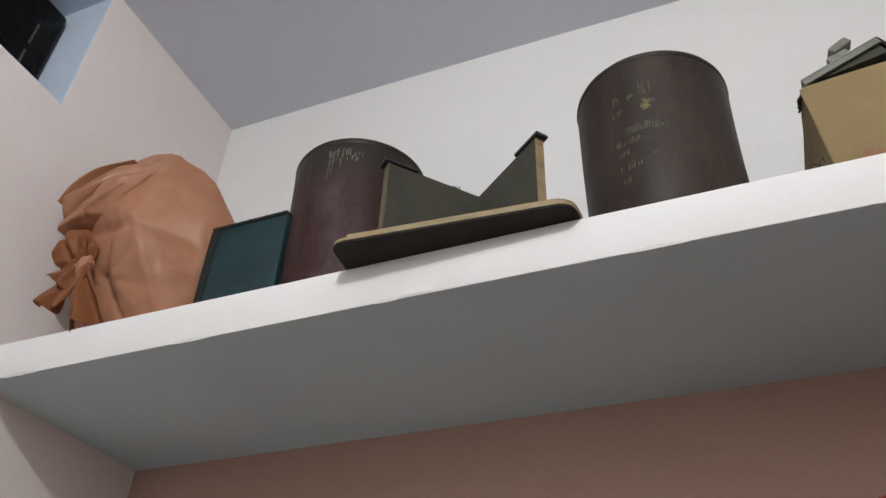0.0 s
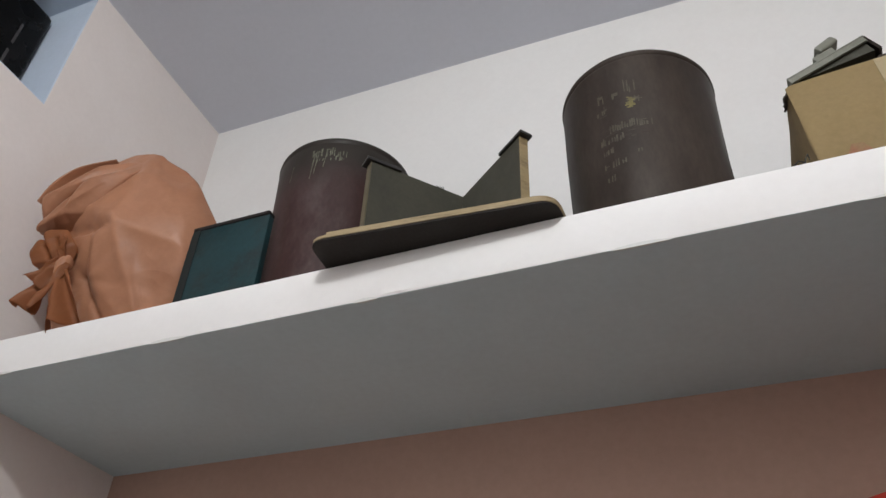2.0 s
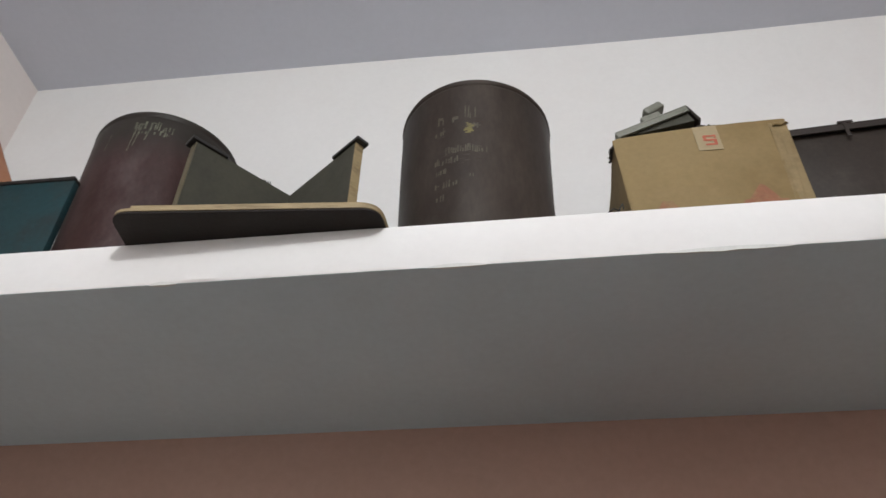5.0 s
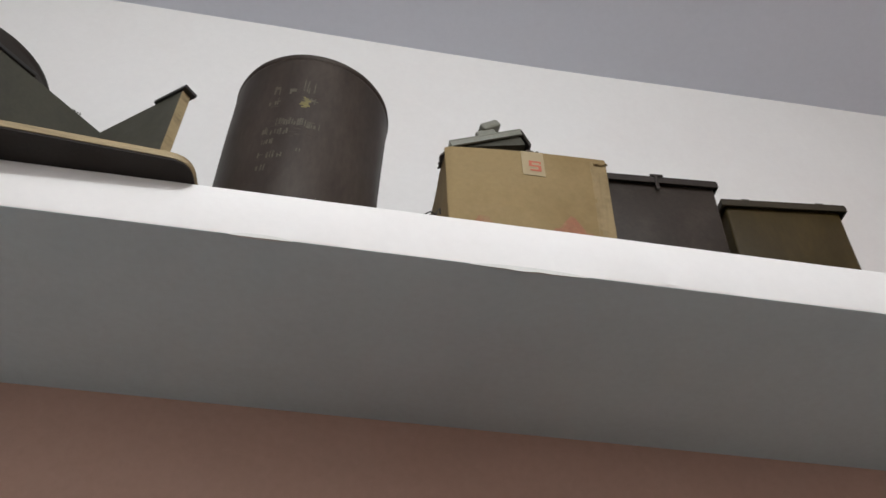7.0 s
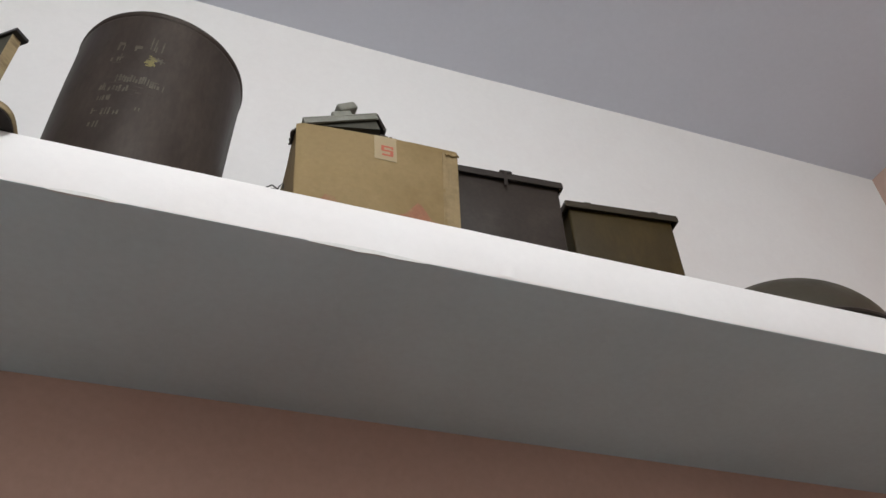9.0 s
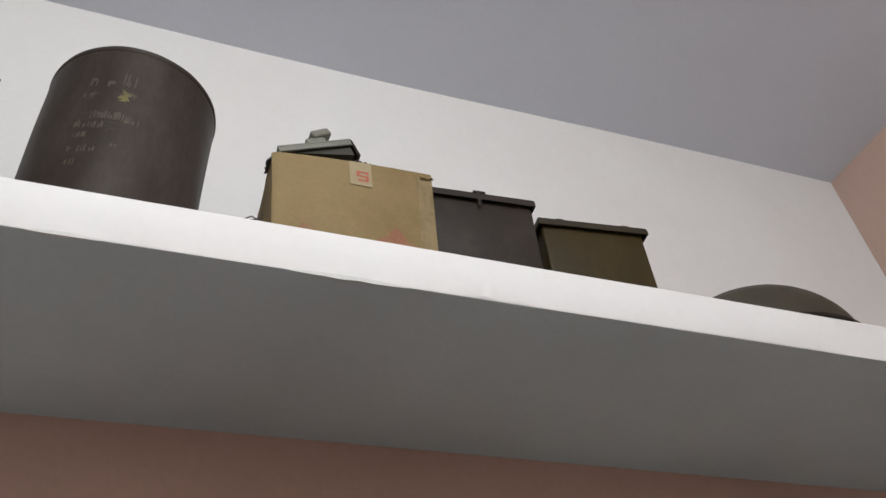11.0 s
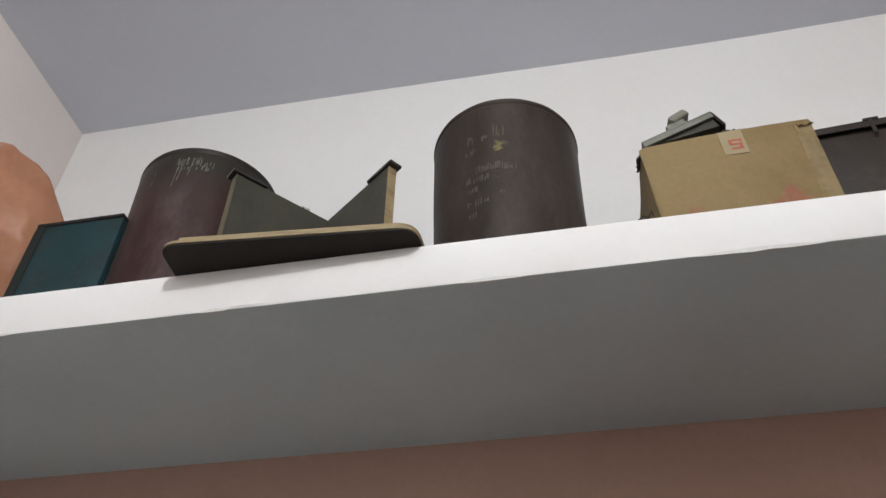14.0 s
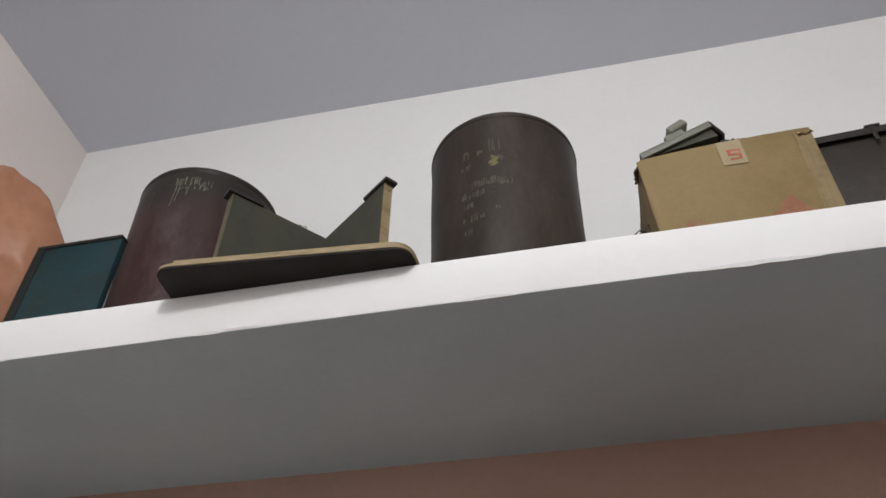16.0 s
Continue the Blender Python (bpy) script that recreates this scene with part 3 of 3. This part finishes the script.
# tilted can lid on the carton
lid = thing("can_lid", (1.958, 0.150, ZT + 0.302), "grey-green metal ammunition can lid lying tilted on the carton", "lid")
lid.matrix_world = pose(1.961, 0.152, ZT + 0.319, 0, -20.5, -4)
part("top_plate", block(-0.081, 0.082, -0.055, 0.055, 0.019, 0.024, 0.002, 2), "lid", lid)
part("skirt", block(-0.081, 0.079, -0.055, -0.051, 0.004, 0.019, 0.0012), "lid", lid)
part("bead", block(-0.078, 0.077, -0.0565, -0.055, 0.0045, 0.0075, 0.0006), "lid", lid)
part("skirt", block(-0.060, 0.082, 0.051, 0.055, -0.030, 0.019, 0.0008), "lid", lid)
part("end_skirt", block(-0.081, -0.077, -0.051, 0.051, 0.006, 0.019, 0.0008), "lid", lid)
bm = prism([(0.078, -0.051), (0.082, -0.055), (0.082, 0.055), (0.078, 0.051)], -0.024, 0.019)
for v in bm.verts:
    if v.co.z < 0:
        v.co.x += 0.006
        v.co.y *= 0.9
part("end_skirt", bm, "can_lid", lid, "dark end")
# wedge added to close the hollow, dark for the shade inside the lid
bm = block(-0.060, 0.075, -0.048, 0.048, 0.0, 0.0185)
for v in bm.verts:
    if v.co.z < 0.01:
        v.co.z = 0.006 - 0.20 * (v.co.x + 0.060)
part("shade_block", bm, "fin", lid, "grey-green block darkened for shade inside the lid")
la = part("latch", block(-0.012, 0.032, -0.046, -0.012, 0.024, 0.047, 0.004), "lid", lid, "hinged metal latch")
bm = block(-0.023, 0.024, -0.014, 0.014, -0.010, 0.011, 0.005)
bmesh.ops.transform(bm, matrix=pose(0.030, -0.028, 0.066, 0, -16, 8), verts=bm.verts)
part("latch_plate", bm, "lid", la)
bm = tube([(0.002, -0.03, 0.043), (0.007, -0.029, 0.054), (0.016, -0.028, 0.062)], 0.007)
part("latch_pin", bm, "lid", la)

# crumpled dark flap scrap under the raised end
scrap = part("flap_scrap", sheet([(0.012, -0.05, 0.002), (0.060, -0.046, 0.003), (0.058, 0.03, 0.016), (0.008, 0.04, 0.022)], 10, 0.011, 12.0, 0.004), "flap")
scrap.matrix_world = pose(2.020, 0.135, ZT + 0.288)
tagged(scrap, "dark crumpled cardboard scrap under the metal lid", "scrap")

# bit of black string beside the carton
string = thing("loose_string", (1.835, 0.03, ZT), "thin black tangled string lying beside the carton", "string")
part("strand", tube([(-0.018, -0.020, 0.002), (-0.010, -0.023, 0.006), (-0.004, -0.02, 0.014), (0.006, -0.018, 0.010), (-0.004, -0.022, 0.004), (-0.018, -0.016, 0.002)], 0.0013), "wire", string)
part("strand", tube([(0.004, -0.012, 0.002), (0.008, -0.014, 0.02), (0.014, -0.010, 0.034), (0.016, -0.004, 0.026)], 0.0011), "wire", string)


# ---- ammunition cans ----
def ammo_can(at, turn, x0, x1, depth, h, body_inset, paint, label, lugs, latch, top="can_lid"):
    c = thing("ammunition_can", at, label, "metal box", turn, "ammunition cans")
    b = body_inset
    sharp_smooth(part("body", block(x0 + b, x1 - b, 0.011, depth - 0.004, 0, h - 0.008, 0.006, 3), paint, c))
    lidp = part("lid", block(x0, x1, 0, depth, h - 0.008, h, 0.003, 2), top, c)
    bm = bmesh.new()
    for q in ((x0, x1, 0, 0.003), (x0, x1, depth - 0.003, depth), (x0, x0 + 0.003, 0.003, depth - 0.003), (x1 - 0.003, x1, 0.003, depth - 0.003)):
        block(*q, h - 0.019, h - 0.006, bm=bm)
    part("lid_skirt", bm, top, lidp)
    for lx in lugs:
        part("hinge_lug", block(lx - 0.009, lx + 0.009, 0.004, 0.022, h, h + 0.006, 0.002), top, lidp)
    if latch is not None:
        la = part("latch", block(latch - 0.004, latch + 0.004, -0.002, 0.0, h - 0.040, h + 0.002, 0.001), "can_lid", c, "dark metal latch")
        part("latch_bar", block(latch - 0.012, latch + 0.016, -0.002, 0.004, h - 0.002, h + 0.004, 0.001), "can_lid", la)
    return c


ammo_can((2.321, 0.092, ZT), -4.0, -0.121, 0.121, 0.17, 0.278, 0.005, "can", "dark grey metal ammunition can with a hinged lid", (), -0.010)
ammo_can((2.594, 0.101, ZT), -6.0, -0.134, 0.134, 0.17, 0.262, 0.011, "can_olive", "brownish olive metal ammunition can with lid lugs", (-0.078, 0.082), None, "olive_lid")


# ---- steel helmet ----
helmet_top = thing("steel_helmet", (3.066, 0.25, ZT), "dull olive steel helmet lying dome up on the shelf", "helmet")
prof = [(0.0, 0.204)] + [(0.243 * math.sin(e) ** 0.98, 0.008 + 0.198 * math.cos(e)) for e in np.linspace(0.08, math.pi / 2, 16)]
prof += [(0.249, 0.006), (0.251, 0.003), (0.249, 0.0), (0.238, 0.003)] + [(0.236 * math.sin(e), 0.004 + 0.193 * math.cos(e)) for e in np.linspace(math.pi / 2, 0.08, 10)] + [(0.0, 0.197)]
sharp_smooth(part("shell", lathe(prof, 64, lambda a, z: 0.002 * noise.noise((2 * math.cos(a), 2 * math.sin(a), z * 6))), "helmet", helmet_top), 50)
part("rim_roll", lathe([(0.249, 0.001), (0.255, 0.0), (0.257, 0.005), (0.254, 0.010), (0.249, 0.009)], 64), "can_lid", helmet_top)


# ---- teal case ----
case = thing("metal_case", (0.590, 0.104, ZT), "teal painted narrow metal case with a dark rim", "case")
sharp_smooth(part("body", block(-0.111, 0.109, 0.004, 0.024, 0, 0.303, 0.002, 2), "teal", case))
tl = part("lid", block(-0.114, 0.108, 0.001, 0.027, 0.303, 0.314, 0.003, 3), "trunk_rim", case, "dark worn lid rim")
# dark strip stands in for shadow next to the bag, not a fitting
part("shadow_strip", block(-0.1135, -0.090, 0.0020, 0.006, 0.0, 0.303, 0.001), "bag_shadow", case, "dark strip for shadow beside the bag")
for i in range(5):
    bmr = lathe([(0, 0.002), (0.003, 0.0015), (0.004, 0)], 10)
    bmesh.ops.transform(bmr, matrix=pose(-0.10 + 0.05 * i, 0.001, 0.3085, 90, 0, 0), verts=bmr.verts)
    part("rivet", bmr, "can_lid", tl)


# ---- tied bag ----
def bag_mesh(size, neck, seed, facets=34, sharp=15, shoulder=0.0, rough=0.07, creases=(), cuts=()):
    """A stuffed plastic bag: a faceted slumped body whose creases gather at the tied neck."""
    r = random.Random(seed)
    planes = []
    for k in range(facets):
        z = 1 - 2 * (k + 0.5) / facets
        a = k * 2.39996 + r.uniform(-0.35, 0.35)
        q = math.sqrt(1 - z * z)
        planes.append((Vector((q * math.cos(a), q * math.sin(a), z)), 1 + r.uniform(-rough, rough * 0.6)))
    planes += [(Vector(n).normalized(), h) for *n, h in cuts]
    nrm = np.array([n for n, _ in planes])
    off = np.array([h for _, h in planes])
    bm = bmesh.new()
    nu, nv = 150, 100
    rows = []
    for j in range(nv + 1):
        v = math.pi * j / nv
        row = []
        for i in range(nu):
            u = 2 * math.pi * i / nu
            d = Vector((math.sin(v) * math.cos(u), math.sin(v) * math.sin(u), math.cos(v)))
            k = float(np.sum((np.maximum(0, nrm @ np.array(d)) / off) ** sharp) ** (-1 / sharp)) * 0.975
            p = Vector((size[0] * d.x, size[1] * d.y, size[2] * d.z)) * k
            p.x *= 1 - shoulder * max(0.0, d.z) ** 1.4 * max(0.0, d.x)
            w = p - neck
            ang = math.atan2(w.z, w.x)
            near = math.exp(-(w.length / (0.75 * size[0])) ** 2)
            fold = abs(math.sin(ang * 4.5 + 1.6 * noise.noise(d * 1.5))) ** 0.6 - 0.6
            p += d * (0.030 * size[0] * near * fold)
            p += (neck - p) * 0.22 * math.exp(-(w.length / 0.08) ** 2)
            for xa, za, xb, zb, high, wide in creases:
                ex, ez = xb - xa, zb - za
                f = max(0.0, min(1.0, ((p.x - xa) * ex + (p.z - za) * ez) / (ex * ex + ez * ez)))
                gap = math.hypot(p.x - xa - f * ex, p.z - za - f * ez)
                p += d * (high * math.exp(-gap / wide) * max(0.0, -d.y) ** 0.5)
            p += d * size[0] * (0.014 * noise.noise(d * 2.6 + Vector((seed, 0, 0))) + 0.006 * noise.noise(d * 9.0))
            p.z = max(p.z, -size[2] * 0.985)
            row.append(p)
        rows.append(row)
    top = bm.verts.new(rows[0][0])
    bot = bm.verts.new(rows[-1][0])
    vv = [[bm.verts.new(p) for p in row] for row in rows[1:-1]]
    for i in range(nu):
        k = (i + 1) % nu
        bm.faces.new((top, vv[0][i], vv[0][k]))
        bm.faces.new((bot, vv[-1][k], vv[-1][i]))
    for a, b in zip(vv, vv[1:]):
        for i in range(nu):
            k = (i + 1) % nu
            bm.faces.new((a[i], b[i], b[k], a[k]))
    return bm


def lobe(c, r, seed, turn=0.0, n=40):
    bm = bmesh.new()
    bmesh.ops.create_uvsphere(bm, u_segments=n, v_segments=n // 2, radius=1)
    rot = Matrix.Rotation(radians(turn), 3, "Y")
    for v in bm.verts:
        d = v.co.normalized()
        k = 1 + 0.10 * noise.noise(d * 2.2 + Vector((seed, 0, 0))) + 0.05 * noise.noise(d * 5 + Vector((0, seed, 0)))
        v.co = Vector(c) + rot @ Vector((d.x * r[0] * k, d.y * r[1] * k, d.z * r[2] * k))
    return bm


def ear(base, tip, w0, w1, seed, n=18):
    """A crumpled plastic tail that opens out from the knot."""
    bm = bmesh.new()
    base, tip = Vector(base), Vector(tip)
    d = (tip - base)
    side = d.cross(Vector((0, -1, 0.15))).normalized()
    out = Vector((0, -1, 0))
    rows = []
    for j in range(n + 1):
        t = j / n
        row = []
        for i in range(n + 1):
            s = 2 * i / n - 1
            wd = w0 + (w1 - w0) * t ** 0.8
            pl = 0.34 * wd * math.cos(s * 4.4 + seed + 1.5 * t) * (0.5 + t) + 0.010 * noise.noise((s * 2 + seed, t * 3, seed))
            edge = 1 + 0.10 * noise.noise((s * 3, seed, 1))
            row.append(bm.verts.new(base + d * t * edge + side * s * wd + out * pl))
        rows.append(row)
    for j in range(n):
        for i in range(n):
            bm.faces.new((rows[j][i], rows[j][i + 1], rows[j + 1][i + 1], rows[j + 1][i]))
    ext = bmesh.ops.extrude_face_region(bm, geom=bm.faces[:])
    bmesh.ops.translate(bm, verts=[v for v in ext["geom"] if isinstance(v, bmesh.types.BMVert)], vec=(0, 0.002, 0))
    return bm


bag = thing("plastic_bag", (0.262, 0.165, ZT), "stuffed terracotta plastic bag tied in a knot", "bag")
FOLDS = [(0.125, -0.31, 0.050, 0.0, 0.024, 0.026), (0.055, 0.05, 0.070, 0.16, 0.012, 0.030), (-0.02, -0.20, 0.0, -0.02, 0.008, 0.020),
         (0.050, 0.0, 0.210, -0.06, 0.014, 0.030), (-0.055, -0.12, 0.055, -0.31, -0.034, 0.014),
         (-0.12, 0.020, 0.045, -0.010, -0.026, 0.014), (0.165, -0.31, 0.185, -0.12, 0.007, 0.018), (0.09, -0.28, 0.12, -0.20, -0.008, 0.010)]
PANELS = [(-0.05, -0.72, 0.62, 0.925), (0.42, -0.85, 0.22, 0.93), (0.50, -0.80, -0.38, 0.90), (-0.22, -0.92, -0.30, 0.94)]
bm = bag_mesh((0.236, 0.160, 0.312), Vector((-0.045, -0.125, -0.140)), 7, 24, 70, 0.80, 0.022, FOLDS, PANELS)
for v in bm.verts:
    v.co.y -= 0.16 * v.co.z
bmesh.ops.translate(bm, verts=bm.verts, vec=(0, 0, 0.307))
part("sack", bm, "bag", bag, smooth=True)
bm = bag_mesh((0.135, 0.080, 0.074), Vector((0.4, -0.05, -0.06)), 11, 14, 40, 0.0, 0.06,
              [(-0.130, 0.000, 0.130, 0.024, -0.046, 0.013), (-0.120, -0.045, 0.06, -0.030, 0.008, 0.010), (-0.06, -0.05, -0.01, 0.0, -0.010, 0.008)])
bmesh.ops.transform(bm, matrix=pose(-0.096, -0.134, 0.428, 4, -37, 8), verts=bm.verts)
part("rolled_lobe", bm, "bag", bag, "rolled upper fold hanging over the knot", smooth=True)


def fold_lip(valley, crest, n=30, m=12):
    """A thin lip of film that curls out from a valley line to a crest line."""
    bm = bmesh.new()

    def along(pts, t):
        x = t * (len(pts) - 1)
        i = min(int(x), len(pts) - 2)
        p = [Vector(pts[max(0, min(len(pts) - 1, i + k))]) for k in (-1, 0, 1, 2)]
        f = x - i
        return 0.5 * (2 * p[1] + (p[2] - p[0]) * f + (2 * p[0] - 5 * p[1] + 4 * p[2] - p[3]) * f * f + (3 * p[1] - p[0] - 3 * p[2] + p[3]) * f ** 3)

    rows = []
    for i in range(n + 1):
        t = i / n
        a, b = along(valley, t), along(crest, t)
        row = []
        for j in range(m + 1):
            s = j / m
            curl = math.sin(math.pi * s) * (0.004 + 0.006 * noise.noise((t * 4, s * 2, 3)))
            row.append(bm.verts.new(a.lerp(b, s) + Vector((-0.3, 0.75, 0.55)) * curl + Vector((0, -0.016 * s * s, 0))))
        rows.append(row)
    for p, q in zip(rows, rows[1:]):
        for j in range(m):
            bm.faces.new((p[j], p[j + 1], q[j + 1], q[j]))
    ext = bmesh.ops.extrude_face_region(bm, geom=bm.faces[:])
    bmesh.ops.translate(bm, verts=[v for v in ext["geom"] if isinstance(v, bmesh.types.BMVert)], vec=(-0.001, 0.002, 0.001))
    return bm


part("fold_lip", fold_lip([(-0.200, -0.150, 0.405), (-0.150, -0.160, 0.452), (-0.095, -0.158, 0.500), (-0.040, -0.135, 0.548)],
                          [(-0.216, -0.180, 0.420), (-0.168, -0.192, 0.460), (-0.106, -0.184, 0.504), (-0.036, -0.140, 0.552)]), "bag", bag, "turned-out fold of film", smooth=True)
kn = part("knot", lobe((-0.072, -0.152, 0.198), (0.019, 0.020, 0.032), 9.0, 20, 28), "bag", bag, smooth=True)
bm = bag_mesh((0.050, 0.036, 0.056), Vector((0.045, -0.03, -0.045)), 23, 11, 26, 0.0, 0.14,
              [(-0.045, 0.020, 0.030, -0.030, -0.022, 0.006), (-0.030, -0.030, 0.010, 0.040, 0.010, 0.006), (0.0, 0.045, 0.040, 0.0, -0.014, 0.005)])
bmesh.ops.transform(bm, matrix=pose(-0.128, -0.150, 0.258, 6, 24, 18), verts=bm.verts)
part("loop", bm, "bag_thin", kn, smooth=True)
part("tail", ear((-0.066, -0.160, 0.205), (-0.118, -0.170, 0.072), 0.020, 0.048, 2.1), "bag_thin", kn, smooth=True)
part("tail", ear((-0.074, -0.160, 0.225), (-0.124, -0.168, 0.150), 0.016, 0.034, 0.4), "bag_thin", kn, smooth=True)
part("tail", ear((-0.078, -0.158, 0.210), (-0.100, -0.166, 0.275), 0.012, 0.022, 1.3), "bag_thin", kn, smooth=True)
part("tail", ear((-0.064, -0.158, 0.18), (0.000, -0.160, 0.008), 0.014, 0.056, 4.2), "bag_thin", kn, smooth=True)


# ---- red bucket on a plain bracket shelf below the loft ----
shelf = thing("bracket_shelf", (2.00, YB, 1.380), "plain wooden wall shelf below the loft", "shelf")
part("board", block(-0.32, 0.32, -0.50, 0, 0, 0.022, 0.002), "wood", shelf)
for sx in (-0.24, 0.24):
    part("bracket", prism([(sx - 0.01, -0.4), (sx + 0.01, -0.4), (sx + 0.01, -0.001), (sx - 0.01, -0.001)], -0.03, 0, 0.001), "wood", shelf)
bucket = thing("plastic_bucket", (1.93, 0.29, 1.402), "glossy red plastic bucket standing on a wall shelf", "bucket")
prof = [(0.0, 0.004), (0.145, 0.004), (0.150, 0.0), (0.156, 0.004), (0.190, 0.255), (0.198, 0.258), (0.202, 0.268), (0.202, 0.290), (0.198, 0.296), (0.192, 0.294), (0.188, 0.285), (0.153, 0.012), (0.0, 0.010)]
sharp_smooth(part("body", lathe(prof, 64), "bucket", bucket), 40)
part("handle", tube([(0.203 * math.cos(a), -0.02 - 0.05 * math.sin(a), 0.275 - 0.13 * math.sin(a)) for a in np.linspace(0, math.pi, 16)], 0.003), "steel", bucket)
